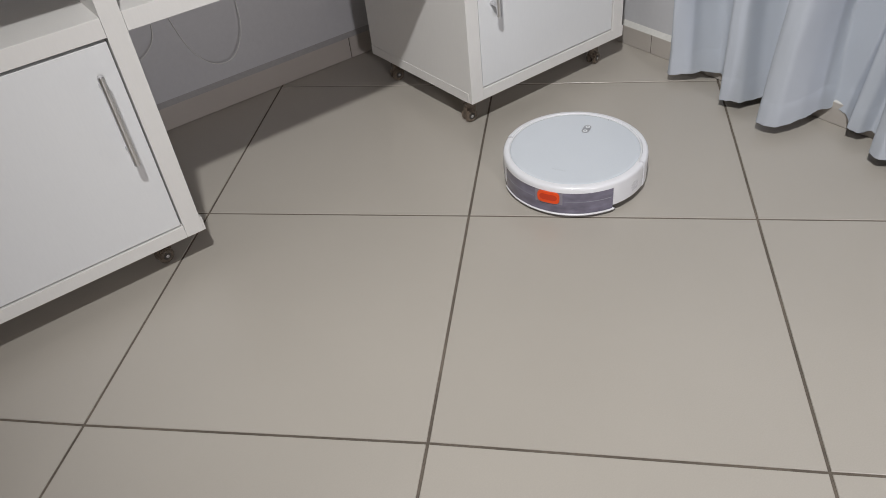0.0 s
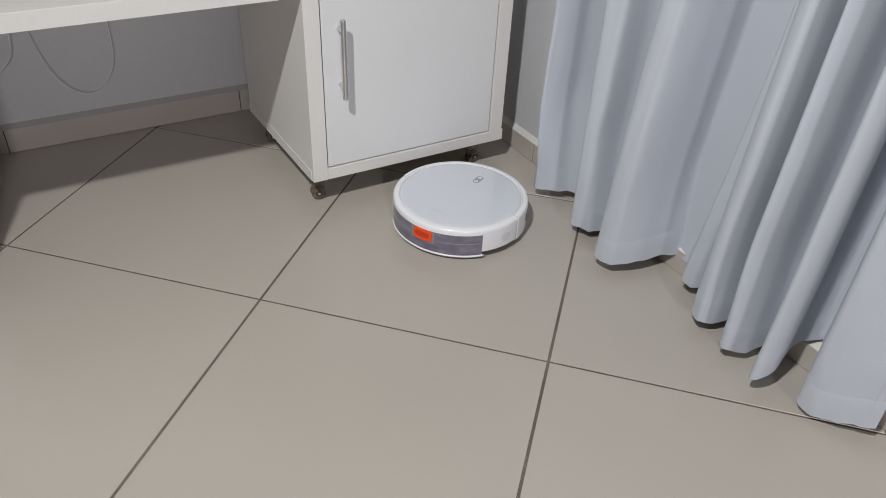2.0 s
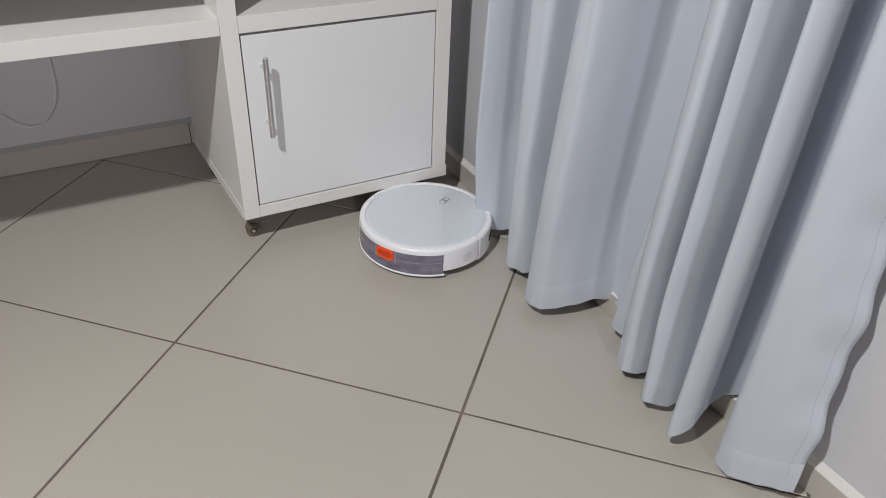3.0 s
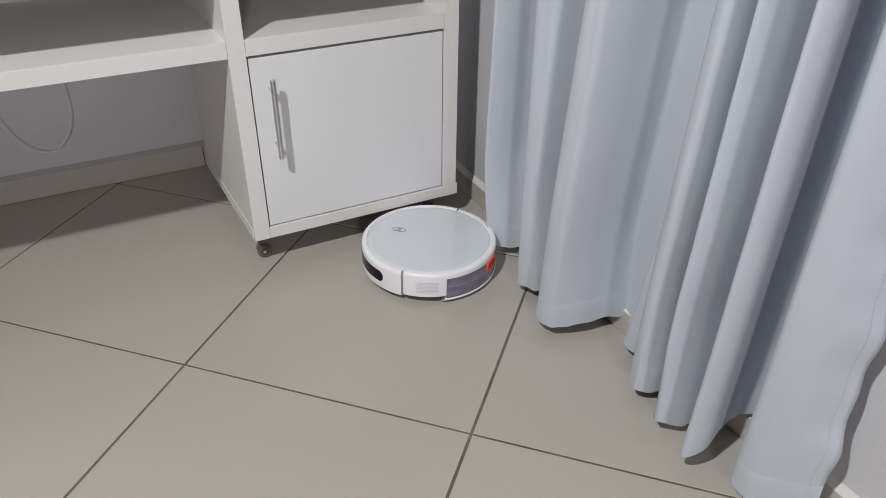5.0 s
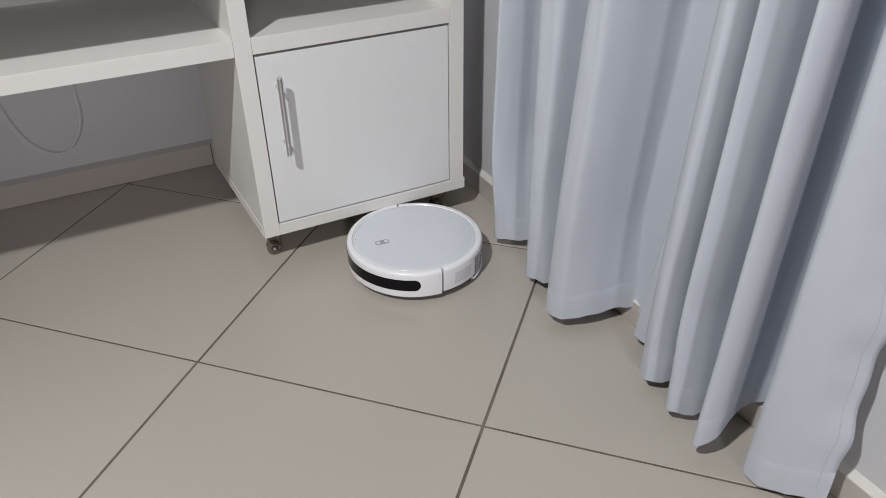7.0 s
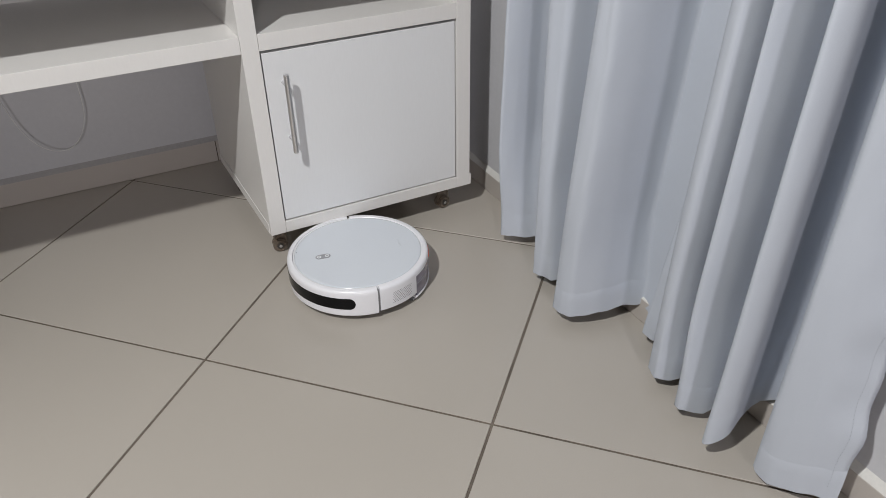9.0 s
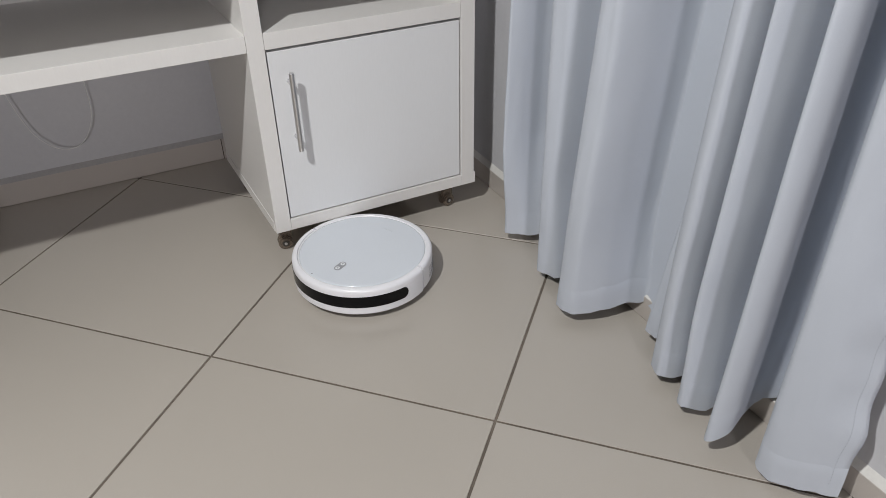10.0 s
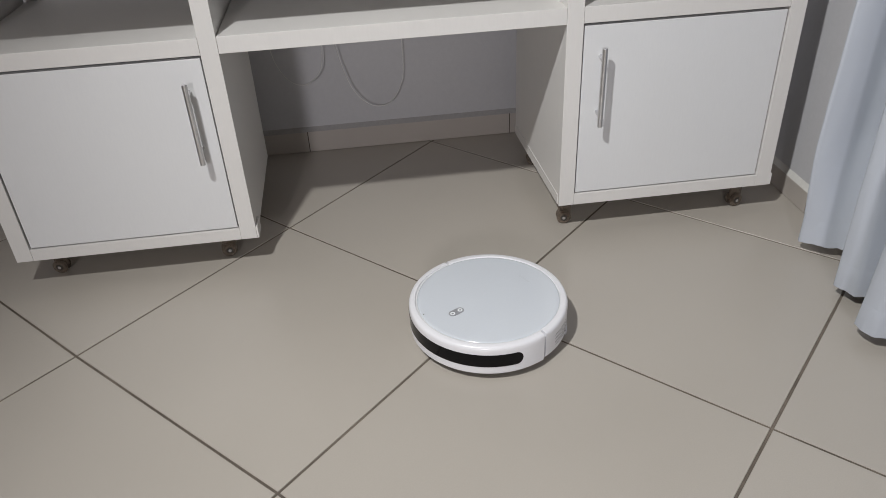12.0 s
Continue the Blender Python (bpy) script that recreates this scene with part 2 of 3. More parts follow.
def shelving_unit():
    unit = new("shelving_unit")
    tagged(unit, "white laminate shelving unit on castors with two closed doors", "shelving unit")
    for x0, x1, hx, flip in ((-1.030, -0.490, -0.566, 1), (0.229, 0.760, 0.307, 0)):
        skew_to_view(board("edge_strip", x0 - 0.0012, x0 - 0.0001, FRONT + 0.012, BACK, CAB_BOTTOM, CAB_BOTTOM + 0.026, unit), -0.011)
        board("corner_cap", x1 + 0.0001, x1 + 0.0045, FRONT + 0.0005, FRONT + 0.05, CAB_BOTTOM, CAB_DOOR, unit)
        skew_to_view(board("bottom_panel", x0 + 0.0368, x1 - 0.0368, FRONT + 0.0003, BACK, CAB_BOTTOM, CAB_DOOR - 0.001, unit), -0.009)
        for s0, s1, dx in ((x0, x0 + 0.0365, -0.011), (x1 - 0.0365, x1, -0.006)):
            skew_to_view(board("side_panel", s0, s1, FRONT, BACK, CAB_BOTTOM, TOP_LOW - 0.001, unit), dx)
        board("back_panel", x0 + 0.037, x1 - 0.037, BACK - 0.018, BACK - 0.002, CAB_DOOR, SHELF_LOW - 0.001, unit)
        board("cabinet_top", x0 + 0.037, x1 - 0.037, FRONT + 0.0005, BACK, SHELF_LOW, SHELF_TOP, unit)
        door = part("door", box(x0 + 0.0400, x1 - 0.0400, FRONT + 0.003, FRONT + 0.021, CAB_DOOR + 0.0025, SHELF_LOW - 0.0065, 0.0012), M_DOOR, unit, "flat white closed inset door")
        bar_handle(door, hx, 0.287, 0.466)
        inset, front = ((0.072, 0.072), 0.335) if flip else ((0.040, 0.045), 0.318)
        for cx in (x0 + inset[0], x1 - inset[1]):
            for cy in (front, 0.655):
                castor(unit, cx, cy, 12 if cx > x0 + 0.1 else -8)
        # unseen back panel, added to keep light out of the upper compartment
        board("back_panel", x0 + 0.037, x1 - 0.037, BACK - 0.012, BACK - 0.002, SHELF_TOP + 0.0005, TOP_LOW - 0.001, unit)
    board("middle_shelf", -0.4895, 0.2285, FRONT + 0.0005, SHELF_BACK, SHELF_LOW, SHELF_TOP, unit)
    board("back_panel", -0.4895, 0.2285, SHELF_BACK + 0.0005, SHELF_BACK + 0.010, SHELF_LOW, TOP_LOW - 0.001, unit)
    board("desk_top", -1.030, 0.760, FRONT - 0.028, SHELF_BACK, TOP_LOW, TOP_HIGH, unit)
    return unit


shelving_unit()


# ---- curtain ----
CURTAIN_TOP = 2.36
# sideways drift of the folds three quarters of a metre up
LEAN_AT = [-0.845, -0.728, -0.657, -0.563, -0.464, -0.390, -0.220, -0.090, 0.090]
LEAN_BY = [0.042, -0.006, -0.020, -0.030, -0.032, -0.045, -0.065, 0.002, -0.028]
# plan of the cloth at its hem, from the corner of the room to its free edge: distance along y, depth x
FOLDS = [(0.100, 0.785), (0.092, 0.752), (0.080, 0.746), (0.050, 0.772), (0.030, 0.808), (-0.010, 0.838), (-0.060, 0.800),
         (-0.080, 0.748), (-0.090, 0.730), (-0.110, 0.733), (-0.137, 0.746), (-0.150, 0.790), (-0.178, 0.815), (-0.200, 0.770),
         (-0.212, 0.705), (-0.219, 0.692), (-0.242, 0.694), (-0.264, 0.706), (-0.287, 0.757), (-0.294, 0.815), (-0.310, 0.850), (-0.345, 0.845),
         (-0.368, 0.822), (-0.380, 0.798), (-0.403, 0.806), (-0.420, 0.830), (-0.440, 0.825),
         (-0.456, 0.770), (-0.464, 0.746), (-0.490, 0.740), (-0.510, 0.764), (-0.518, 0.800), (-0.540, 0.825),
         (-0.553, 0.775), (-0.561, 0.725), (-0.575, 0.722), (-0.600, 0.758), (-0.606, 0.800), (-0.625, 0.820),
         (-0.642, 0.750), (-0.653, 0.702), (-0.668, 0.705), (-0.676, 0.735), (-0.655, 0.790), (-0.652, 0.820), (-0.672, 0.850),
         (-0.705, 0.800), (-0.728, 0.746), (-0.760, 0.748), (-0.800, 0.768), (-0.845, 0.800)]
# shift along y that narrows and tucks higher folds to fit the camera's view
TUCK_AT = [-0.845, -0.728, -0.705, -0.672, -0.653, -0.642, -0.625, -0.606, -0.600, -0.575, -0.561, -0.553, -0.540, -0.518, -0.510, -0.490, -0.464, -0.440, -0.403, -0.345, -0.310, -0.294, -0.287, -0.264,
           -0.242, -0.200, -0.178, -0.150, -0.137, -0.110, -0.090, -0.060, -0.010, 0.030, 0.050, 0.080]
TUCK_BY = [-0.002, -0.002, -0.002, -0.002, -0.003, 0.000, 0.014, 0.021, 0.019, 0.013, 0.012, 0.010, 0.012, 0.015, 0.011, 0.004, 0.003, 0.002, 0.0, 0.006, 0.016, 0.020, 0.015, 0.004,
           0.0, 0.0, 0.024, 0.030, 0.022, 0.004, 0.0, 0.0, 0.034, 0.036, 0.018, 0.0]
# height of the hem along y
HEM_AT = [-0.845, -0.790, -0.735, -0.700, -0.660, -0.600, -0.500, -0.400, -0.350, -0.300, -0.260, -0.100, 0.080]
HEM_BY = [0.038, 0.021, 0.012, 0.060, 0.034, 0.030, 0.030, 0.030, 0.040, 0.042, 0.030, 0.028, 0.030]


def spline(points, per):
    out = []
    n = len(points)
    for i in range(n - 1):
        p0, p1, p2, p3 = (Vector(points[max(0, min(n - 1, k))]) for k in (i - 1, i, i + 1, i + 2))
        for s in range(per):
            u = s / per
            out.append(0.5 * (2 * p1 + (p2 - p0) * u + (2 * p0 - 5 * p1 + 4 * p2 - p3) * u * u + (3 * p1 - p0 - 3 * p2 + p3) * u ** 3))
    out.append(Vector(points[-1]))
    return out


def fold_point(p, k):
    """A point of the cloth at share k of its height."""
    y, x = p
    low = float(np.interp(y, HEM_AT, HEM_BY)) + 0.006 * noise.noise(Vector((y * 34, 5.2, x * 30))) + 0.002 * noise.noise(Vector((y * 85, 2.2, x * 60)))
    if -0.712 < y < -0.645:
        # this fold ends in a point
        low += 0.5 * min(0.07, max(0.0, x - 0.704)) * min(1.0, (y + 0.712) / 0.03, (-0.645 - y) / 0.007)
    z = low + (CURTAIN_TOP - low) * k
    lean = min(1.3, z / 0.75)
    wob = 0.006 * noise.noise(Vector((y * 9, z * 1.6, 3.1))) * min(1, z * 3)
    wob += 0.0022 * noise.noise(Vector((y * 31, z * 5.0, 8.3))) + 0.0012 * noise.noise(Vector((y * 70, z * 12.0, 1.7)))
    drift = float(np.interp(y, LEAN_AT, LEAN_BY))
    rise = max(0.0, min(1.0, z / 0.3))
    tuck = float(np.interp(y, TUCK_AT, TUCK_BY)) * rise * rise * (3 - 2 * rise)
    x += 0.5 * rise * max(0.0, x - 0.765)
    back = 0.0
    edge = max(0.0, (-0.79 - y) / 0.055)
    # the free edge waves a little; the fold next to the cabinet stands forward above the floor
    ripple = edge * (0.0042 * math.sin(z * 27 + 0.6) + 0.0026 * math.sin(z * 61 + 1.0)) * min(1.0, z * 6)
    if y > -0.03:
        back = -0.014 * min(1.0, (y + 0.03) / 0.05) * max(0.0, min(1.0, (z - 0.09) / 0.17))
    if -0.425 < y < -0.350:
        # this shallow fold dies out upwards
        x += 0.034 * math.sin(math.pi * (y + 0.425) / 0.075) ** 2 * min(1.0, max(0.0, (z - 0.06) / 0.5))
    return Vector((min(0.861, x + wob + back), y + lean * drift + tuck + 0.5 * wob + ripple, z))


def curtain():
    line = spline(FOLDS, 5)
    # the stiff hem bends in corners, the cloth above it in curves
    angular = [Vector(a).lerp(Vector(b), i / 5) for a, b in zip(FOLDS, FOLDS[1:]) for i in range(5)] + [Vector(FOLDS[-1])]

    def at(i, k):
        return fold_point(line[i].lerp(angular[i], (0.25 if -0.69 < line[i].x < -0.64 else 0.9) * max(0.0, 1 - k / 0.07)), k)

    levels = [0.0, 0.006, 0.013, 0.0285] + [0.0285 + 0.37 * (i / 50) for i in range(1, 51)] + [0.3985 + 0.6015 * (i / 14) for i in range(1, 15)]
    bm = bmesh.new()
    grid = [[bm.verts.new(at(i, k)) for i in range(len(line))] for k in levels]
    for a, b in zip(grid, grid[1:]):
        for i in range(len(line) - 1):
            bm.faces.new((a[i], a[i + 1], b[i + 1], b[i]))
    thing = new("curtain")
    tagged(thing, "long pale blue-grey curtain hanging in deep folds by the wall", "curtain")
    cloth = part("cloth", bm, M_CLOTH, thing, smooth=True)
    mod = cloth.modifiers.new("thickness", "SOLIDIFY")
    mod.thickness, mod.offset = 0.0012, 0
    # turned-up hem, a second layer just in front of the cloth
    bm = bmesh.new()
    rows = []
    for k in (0.0002, 0.008, 0.016, 0.0262, 0.0270):
        row = []
        for i, p in enumerate(line):
            a, b = line[max(0, i - 1)], line[min(len(line) - 1, i + 1)]
            n = Vector(((b.x - a.x), -(b.y - a.y), 0))
            n = n.normalized() if n.length else Vector((-1, 0, 0))
            off = 0.0003 if k > 0.0265 else 0.00072
            row.append(bm.verts.new(at(i, k) + off * n))
        rows.append(row)
    for a, b in zip(rows, rows[1:]):
        for i in range(len(line) - 1):
            bm.faces.new((a[i], a[i + 1], b[i + 1], b[i]))
    part("hem", bm, M_CLOTH, thing, "folded and sewn bottom hem", smooth=True)
    # stitches down the free edge
    bm = bmesh.new()
    a = line[-3]
    for i in range(200):
        k = 0.012 + i * 0.0030
        p = fold_point(a, k)
        box(p.x - 0.0014, p.x - 0.0004, p.y - 0.0010, p.y - 0.0005, p.z, p.z + 0.0015, bm=bm)
    tagged(part("stitching", bm, M_THREAD, thing, "dotted seam of grey thread"), kind="stuff")
    part("curtain_rail", box(0.72, 0.79, -0.95, 0.12, CURTAIN_TOP, CEIL - 0.001, 0.002), M_CEIL, thing)
    return thing


curtain()


# ---- wire hanging on the wall ----
def wire(points, name, label):
    cu = bpy.data.curves.new(name, "CURVE")
    cu.dimensions, cu.bevel_depth, cu.bevel_resolution = "3D", 0.0012, 2
    sp = cu.splines.new("POLY")
    line = spline(points, 10)
    sp.points.add(len(line) - 1)
    for q, p in zip(sp.points, line):
        q.co = (*p, 1)
    cu.materials.append(M_WIRE)
    ob = new(name, cu)
    return tagged(ob, label, "cable")


WY = 0.865
wire([(-0.281, WY, 0.52), (-0.281, WY, 0.40), (-0.266, WY - 0.004, 0.29), (-0.236, WY - 0.010, 0.195), (-0.186, WY - 0.012, 0.145), (-0.131, WY - 0.012, 0.150), (-0.091, WY - 0.008, 0.215), (-0.084, WY, 0.31), (-0.090, WY, 0.42), (-0.10, WY, 0.52)],
     "cable", "thin white cable hanging in a loop on the wall")
wire([(-0.470, WY, 0.52), (-0.465, WY, 0.40), (-0.450, WY - 0.006, 0.30), (-0.415, WY - 0.010, 0.24), (-0.370, WY - 0.010, 0.225), (-0.325, WY - 0.008, 0.262), (-0.312, WY, 0.33), (-0.310, WY, 0.42), (-0.310, WY, 0.52)],
     "cable", "short loop of thin white cable on the wall")


# ---- robot vacuum ----
R, H = 0.1595, 0.080


def ring_patch(bm, a0, a1, z0, z1, r, steps, round_ends=False, corner=0.0):
    """A curved plate on the robot's flank."""
    zc, hz = (z0 + z1) / 2, (z1 - z0) / 2
    cols = []
    for i in range(steps + 1):
        a = a0 + (a1 - a0) * i / steps
        h = hz
        if round_ends:
            d = min(a - a0, a1 - a) * math.pi / 180 * r
            if d < hz:
                h = hz * math.sqrt(max(0.0, 1 - (1 - d / hz) ** 2)) + 1e-4
        if corner:
            d = min(a - a0, a1 - a) * math.pi / 180 * r
            if d < corner:
                h = hz - corner + math.sqrt(max(0.0, corner ** 2 - (corner - d) ** 2)) + 1e-5
        c, s = math.cos(radians(a)), math.sin(radians(a))
        cols.append([bm.verts.new((q * c, q * s, zc + g * h)) for q, g in ((r, -1), (r, 1), (r - 0.004, 1), (r - 0.004, -1))])
    for u, w in zip(cols, cols[1:]):
        for j in range(4):
            jj = (j + 1) % 4
            bm.faces.new((u[j], w[j], w[jj], u[jj]))
    bm.faces.new(cols[0])
    bm.faces.new(cols[-1][::-1])
    return bm


def robot_vacuum():
    top = new("robot_vacuum")
    tagged(top, "round white robot vacuum cleaner driving over the tiles", "robot vacuum")
    # chassis: the inner drum that carries everything
    chassis = part("chassis", lathe([(0, 0.010), (0.140, 0.010), (0.150, 0.014), (0.1545, 0.022), (0.1545, 0.066), (0.150, 0.072), (0, 0.072)]), M_SEAM, top, "dark underside and inner body")
    smooth_by_angle(chassis)
    # outer shell: rear half closed above the bin, side cheeks
    prof = lambda z0: [(R - 0.004, z0), (R - 0.0005, z0 + 0.003), (R, 0.040), (R, 0.066), (R - 0.0003, 0.0735), (R - 0.0015, 0.0770), (R - 0.0042, 0.0792), (R - 0.0075, 0.0798), (0.1455, 0.080), (0.1445, 0.0788), (0.1440, 0.0700), (0.150, 0.0660), (0.1500, z0)]
    for a0, a1 in ((94.2, 129.5), (230.5, 265.8)):
        smooth_by_angle(part("side_cheek", lathe(prof(0.018), a0, a1, 20, True), M_SHELL, top, "white side panel of the shell"))
    smooth_by_angle(part("rear_rim", lathe(prof(0.0665)[3:-1] + [(0.150, 0.0665)], 129.55, 230.45, 48, True), M_SHELL, top, "white rim above the dust bin"))
    bumper = part("bumper", lathe([(R - 0.003, 0.014), (R + 0.0005, 0.018), (R + 0.0010, 0.040), (R + 0.0010, 0.066), (R + 0.0007, 0.0735), (R - 0.0005, 0.0770), (R - 0.0032, 0.0792), (R - 0.0065, 0.0798), (0.1480, 0.0800), (0.1472, 0.0788), (0.1468, 0.0700), (0.1510, 0.0660), (0.1510, 0.014)], -92.3, 92.3, 96, True), M_SHELL, top, "white front bumper")
    smooth_by_angle(bumper)
    part("sensor_window", ring_patch(bmesh.new(), -75, 75, 0.0345, 0.0625, R + 0.0016, 320, round_ends=True), M_IR, bumper, "long glossy black sensor window")
    # lid
    lid = part("lid", lathe([(0.1432, 0.070), (0.1432, 0.0775), (0.1422, 0.0786), (0.1400, 0.0792), (0.135, 0.0795), (0, 0.0797)], steps=128), M_LID, top, "glossy white lid")
    smooth_by_angle(lid)
    part("lid_groove", lathe([(0.1434, 0.069), (0.1468, 0.069), (0.1468, 0.0778), (0.1434, 0.0778)], steps=128, closed=True), M_MARK, top, "pale grey groove round the lid")
    # button plate with two keys
    bm = bmesh.new()
    n = 12
    ring = []
    for cx, s0 in ((0.0885, -90), (0.0715, 90)):
        for i in range(n + 1):
            a = radians(s0 + 180 * i / n)
            ring.append((cx + 0.0085 * math.cos(a), 0.0085 * math.sin(a)))
    low = [bm.verts.new((x, y, 0.0790)) for x, y in ring]
    high = [bm.verts.new((x, y, 0.08005)) for x, y in ring]
    bm.faces.new(high)
    for i in range(len(ring)):
        j = (i + 1) % len(ring)
        bm.faces.new((low[i], low[j], high[j], high[i]))
    plate = part("button_plate", bm, M_PILL, lid, "grey oval plate with two buttons")
    for cx in (0.0890, 0.0710):
        key = part("button", lathe([(0.0024, 0.0798), (0.0050, 0.0798), (0.0050, 0.0804), (0.0024, 0.0804)], steps=24, closed=True), M_ICON, plate, "small button with a white ring")
        key.matrix_basis = pose(cx, 0, 0)
    # tiny pilot light at the edge of the lid
    part("pilot_light", rod((0.134, -0.035, 0.0785), (0.134, -0.035, 0.0799), 0.0011, 10), M_HUB, lid, "tiny dark pilot light")
    # faint print at the rear of the lid
    bm = bmesh.new()
    for i in range(6):
        y = -0.014 + i * 0.0052
        box(-0.0985, -0.0945, y, y + 0.0034, 0.0796, 0.07985, bm=bm)
    part("print", bm, M_PRINT, lid, "small pale grey print")
    # dust bin with its orange latch
    bin_part = part("dust_bin", ring_patch(bmesh.new(), 129.7, 230.3, 0.0140, 0.0663, R - 0.0006, 60), M_BIN, top, "smoked translucent dust bin wall")
    smooth_by_angle(bin_part)
    for a0, a1 in ((131, 167.5), (192.5, 229)):
        part("bin_rib", ring_patch(bmesh.new(), a0, a1, 0.043, 0.0446, R - 0.0001, 20), M_RIB, bin_part)
    part("latch_seat", ring_patch(bmesh.new(), 169.0, 191.0, 0.0345, 0.0664, R - 0.0002, 16), M_SEAT, bin_part)
    latch = part("latch", ring_patch(bmesh.new(), 171.2, 188.8, 0.0375, 0.0655, R + 0.0022, 40, corner=0.0095), M_ORANGE, bin_part, "bright orange bin latch")
    # no pocket is cut: a proud, darker patch paints its shade
    part("latch_recess", ring_patch(bmesh.new(), 173.0, 187.0, 0.0450, 0.0595, R + 0.0026, 40, corner=0.0078), M_ORANGE_SHADE, latch)
    # mop plate: thin lip behind
    lip = part("mop_plate", lathe([(0.150, 0.0080), (R - 0.0006, 0.0080), (R + 0.0009, 0.0096), (R + 0.0009, 0.0114), (R - 0.001, 0.0128), (0.150, 0.0128)], 128.5, 231.5, 60, True), M_SHELL, top, "white lip of the mop plate")
    smooth_by_angle(lip)
    part("mop_pad", lathe([(0, 0.0015), (0.150, 0.0015), (0.155, 0.0040), (0.155, 0.0072), (0, 0.0072)], 126, 234, 40, False), M_MOP, top, "grey mop cloth")
    # vent holes in one cheek, a round speaker grille in the other

    # solid grey dots paint the shade inside the holes
    def hole_field(spots, radius, mat, label):
        bm = bmesh.new()
        for a, z in spots:
            c, sn = math.cos(radians(a)), math.sin(radians(a))
            join(bm, rod(((R - 0.001) * c, (R - 0.001) * sn, z), ((R + 0.0003) * c, (R + 0.0003) * sn, z), radius, 6))
        tagged(part("vent_holes", bm, mat, top, label), kind="stuff")

    hole_field([(105.0 + 1.42 * i + (0.71 if j % 2 else 0), 0.0325 + j * 0.0037) for i in range(13) for j in range(8)], 0.00095, M_DOT, "staggered grid of small vent holes, grey dots for their shade")
    grille = [(1.05 * i + (0.52 if j % 2 else 0), -0.0125 + j * 0.0028) for i in range(-5, 6) for j in range(10)]
    hole_field([(-107.0 - a, 0.044 + z) for a, z in grille if math.hypot(a * 0.00278, z) < 0.0125], 0.00075, M_GRILLE, "round grille of tiny speaker holes, pale dots for their shade")
    # wheels and side brush
    for y in (-0.105, 0.105):
        part("drive_wheel", rod((0, y - 0.011, 0.033), (0, y + 0.011, 0.033), 0.0328, 24, 0.002), M_RUBBER, top)
    part("front_wheel", rod((0.115, -0.008, 0.0152), (0.115, 0.008, 0.0152), 0.015, 18, 0.002), M_RUBBER, top)
    return top


ROBOT = robot_vacuum()


# ---- skirting tiles ----
def skirting(name, joints, along_x, h, label):
    holder = tagged(new(name), label, "baseboard", kind="structure")
    t = 0.013
    for a, b in zip(joints, joints[1:]):
        a, b = a + 0.0014, b - 0.0014
        if along_x:
            part("skirting_tile", box(a, b, Y1 - t, Y1, 0.001, h, 0.0008, 1), M_SKIRT, holder)
        else:
            part("skirting_tile", box(X1 - t, X1, a, b, 0.001, h, 0.0008, 1), M_SKIRT, holder)
    a, b = joints[0], joints[-1]
    # grout behind the joints, and the sloping plaster bead on top
    if along_x:
        part("joint_grout", box(a, b, Y1 - t + 0.0025, Y1 - 0.0005, 0.0005, h - 0.001), M_GROUT, holder)
    else:
        part("joint_grout", box(X1 - t + 0.0025, X1 - 0.0005, a, b, 0.0005, h - 0.001), M_GROUT, holder)
    bm = bmesh.new()
    q = [(0.0, h), (t - 0.0008, h), (t - 0.0012, h + 0.001), (0.0, h + 0.012)]
    if along_x:
        ends = [[bm.verts.new((e, Y1 - d, z)) for d, z in q] for e in (a, b)]
    else:
        ends = [[bm.verts.new((X1 - d, e, z)) for d, z in q] for e in (a, b)]
    for j in range(4):
        bm.faces.new((ends[0][j], ends[0][(j + 1) % 4], ends[1][(j + 1) % 4], ends[1][j]))
    bm.faces.new(ends[0])
    bm.faces.new(ends[1][::-1])
    # the north bead's shade is painted as grey, the east bead stays white
    part("plaster_bead", bm, M_BEAD_SHADE if along_x else M_CAP, holder, "plaster bead, greyed for its shade" if along_x else "white plaster bead")


skirting("baseboard", [X0] + [-0.39 - 0.595 * i for i in range(4, -1, -1)] + [0.236, X1 - 0.0135], True, 0.066, "beige tile baseboard along the wall behind the shelving unit")
skirting("baseboard", [Y0] + [0.237 - 0.595 * i for i in range(9, -1, -1)] + [Y1 - 0.0001], False, 0.055, "beige tile baseboard along the curtain wall")


# ---- floor tiles, laid at 45 degrees ----
def clip(poly, axis, bound, keep_less):
    out = []
    for i, p in enumerate(poly):
        q = poly[(i + 1) % len(poly)]
        a, b = (p[axis] - bound), (q[axis] - bound)
        if keep_less:
            a, b = -a, -b
        if a >= 0:
            out.append(p)
        if a * b < 0:
            s = a / (a - b)
            out.append((p[0] + (q[0] - p[0]) * s, p[1] + (q[1] - p[1]) * s))
    return out


def tile_mesh(poly):
    bm = bmesh.new()
    n = len(poly)
    cx, cy = sum(p[0] for p in poly) / n, sum(p[1] for p in poly) / n
    inner = []
    for x, y in poly:
        d = math.hypot(x - cx, y - cy)
        k = 1 - 0.0010 / d
        inner.append((cx + (x - cx) * k, cy + (y - cy) * k))
    low = [bm.verts.new((x, y, -0.004)) for x, y in poly]
    mid = [bm.verts.new((x, y, -0.0009)) for x, y in poly]
    high = [bm.verts.new((x, y, 0)) for x, y in inner]
    for i in range(n):
        j = (i + 1) % n
        bm.faces.new((low[i], low[j], mid[j], mid[i]))
        bm.faces.new((mid[i], mid[j], high[j], high[i]))
    bm.faces.new(high)
    return bm


PITCH, GAP = 0.6, 0.0052
DIAG = math.sqrt(0.5)
whole = None
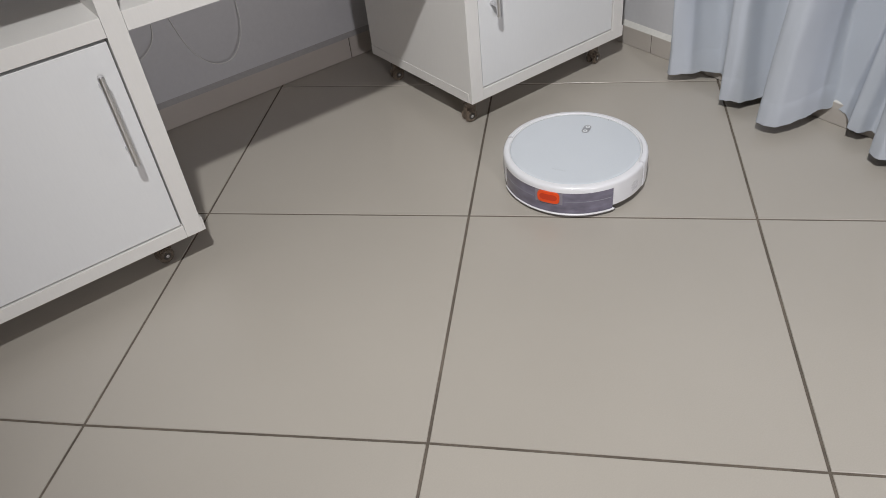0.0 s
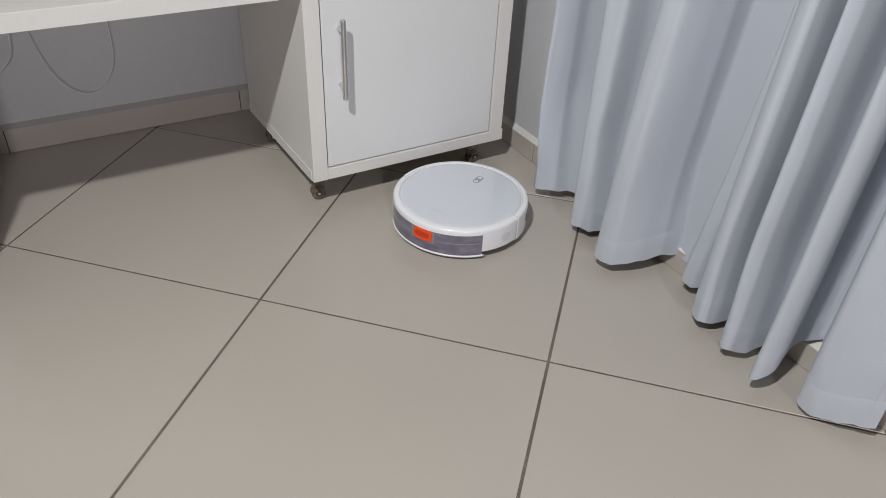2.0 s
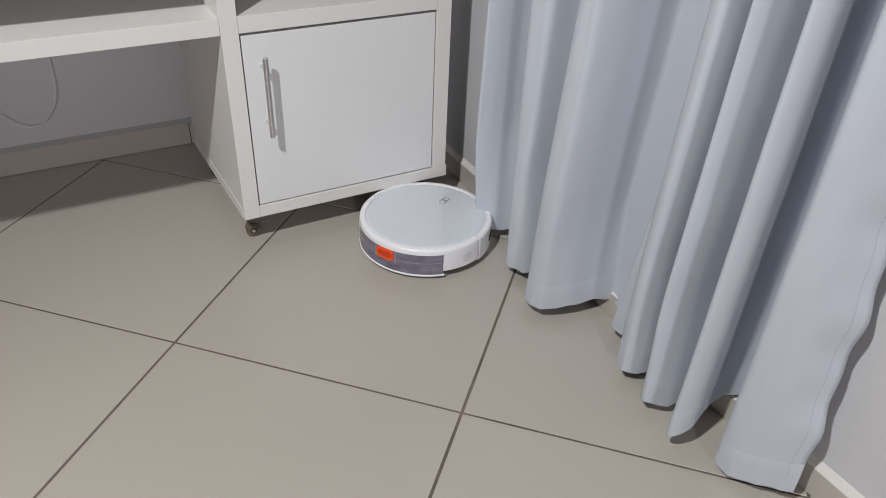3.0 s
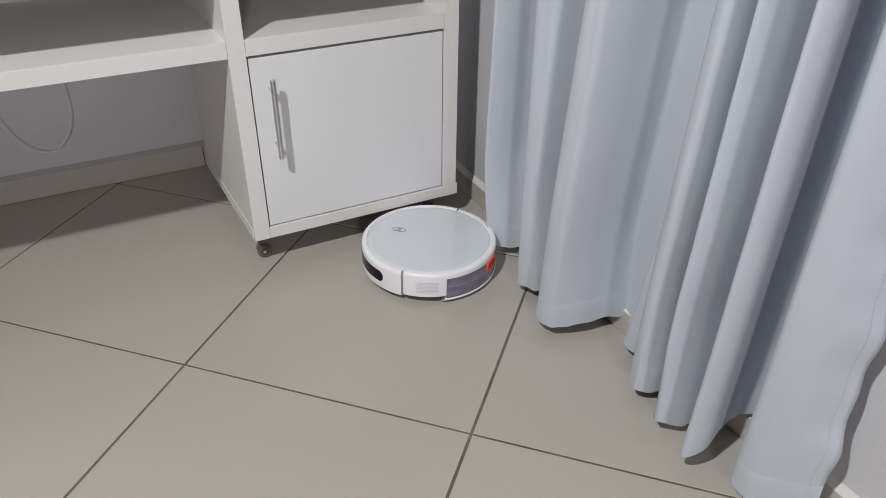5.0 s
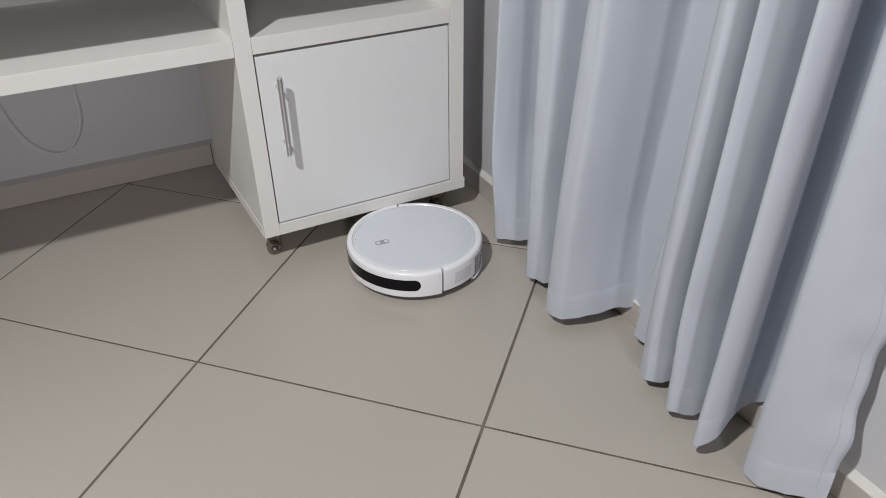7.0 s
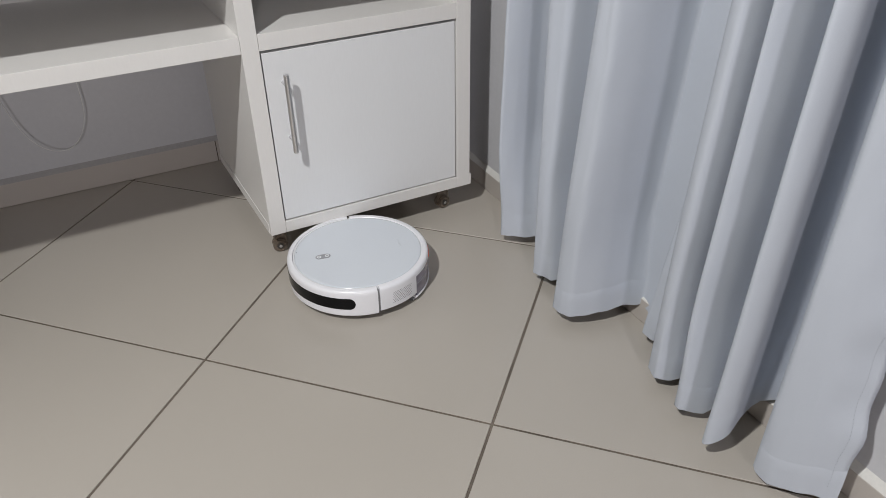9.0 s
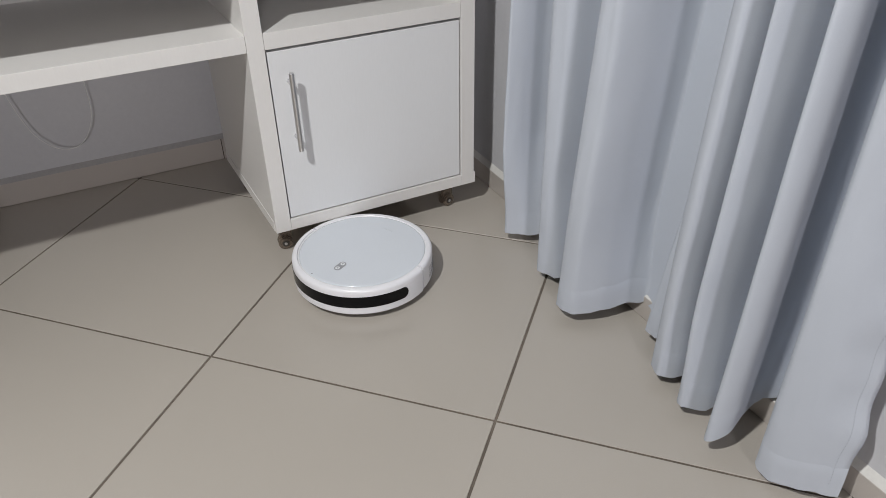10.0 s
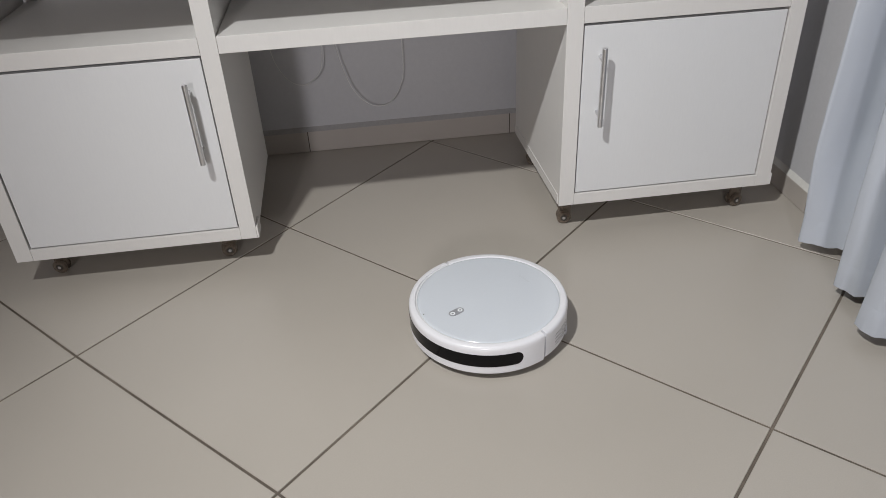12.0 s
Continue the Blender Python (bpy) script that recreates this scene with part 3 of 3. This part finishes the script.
# corners near the wall shifted so the grout lines fit the camera's view
NUDGE = {(-1, -1): (-0.002, -0.001), (0, -1): (0.006, 0.003), (-1, 0): (-0.010, 0.006), (-1, 1): (-0.013, 0.028), (-1, 2): (-0.013, 0.028)}
for i in range(-9, 12):
    for j in range(-12, 6):
        corners = []
        for u, w in ((0, 0), (1, 0), (1, 1), (0, 1)):
            a = PITCH * (i + u) + (GAP / 2 if u == 0 else -GAP / 2)
            b = PITCH * (j + w) + (GAP / 2 if w == 0 else -GAP / 2)
            dx, dy = NUDGE.get((i + u, j + w), (0.0, 0.0))
            corners.append((DIAG * (a + b) + dx, DIAG * (b - a) + dy))
        poly = corners
        for axis, bound, less in ((0, X0 + 0.001, False), (0, X1 - 0.001, True), (1, Y0 + 0.001, False), (1, Y1 - 0.001, True)):
            poly = clip(poly, axis, bound, less) if len(poly) > 2 else []
        if len(poly) < 3:
            continue
        cx, cy = DIAG * PITCH * (i + j + 1), DIAG * PITCH * (j - i)
        local = [(x - cx, y - cy) for x, y in poly]
        area = abs(sum(p[0] * q[1] - p[1] * q[0] for p, q in zip(local, local[1:] + local[:1]))) / 2
        if area < 1e-4:
            continue
        on_grid = not any((i + u, j + w) in NUDGE for u in (0, 1) for w in (0, 1))
        if on_grid and len(poly) == 4 and area > 0.99 * (PITCH - GAP) ** 2:
            if whole is None:
                whole = part("floor_tile", tile_mesh(local), M_TILE, floor)
                ob = whole
            else:
                ob = new("floor_tile", whole.data)
                ob.parent = floor
        else:
            ob = part("floor_tile", tile_mesh(local), M_TILE, floor)
        ob.matrix_basis = pose(cx, cy, 0)


# ---- what moves ----
def motions():
    rows = [(0.0, 0.267, -0.052, 25.6), (0.5, 0.373, -0.003, 26.2), (1.0, 0.426, 0.026, 26.4), (1.5, 0.469, 0.046, 26.8), (2.0, 0.518, 0.069, 27.2), (2.5, 0.561, 0.093, 27.2),
            (3.0, 0.624, 0.125, 27.2), (3.2, 0.621, 0.122, 27.5), (3.8, 0.611, 0.112, 46), (4.3, 0.604, 0.104, 77), (4.8, 0.601, 0.100, 111.5), (5.0, 0.600, 0.099, 128.0), (5.5, 0.589, 0.112, 155.3), (6.0, 0.579, 0.117, 156.5),
            (6.5, 0.571, 0.116, 172.9), (7.0, 0.544, 0.122, 174.1), (7.2, 0.542, 0.122, 176.2), (8.0, 0.476, 0.124, 178.0), (8.8, 0.397, 0.125, 175.2), (9.0, 0.384, 0.123, 170.6), (9.5, 0.382, 0.115, 186.9), (10.0, 0.382, 0.115, 210.6),
            (10.5, 0.338, 0.090, 209.0), (11.0, 0.238, 0.049, 207.4), (11.5, 0.116, -0.006, 208.8), (12.0, -0.005, -0.064, 208.9)]
    walk(ROBOT, [(t, pose(x, min(y, 0.100 + (y - 0.100) * 0.45), 0, 0, 0, a)) for t, x, y, a in rows])


motions()
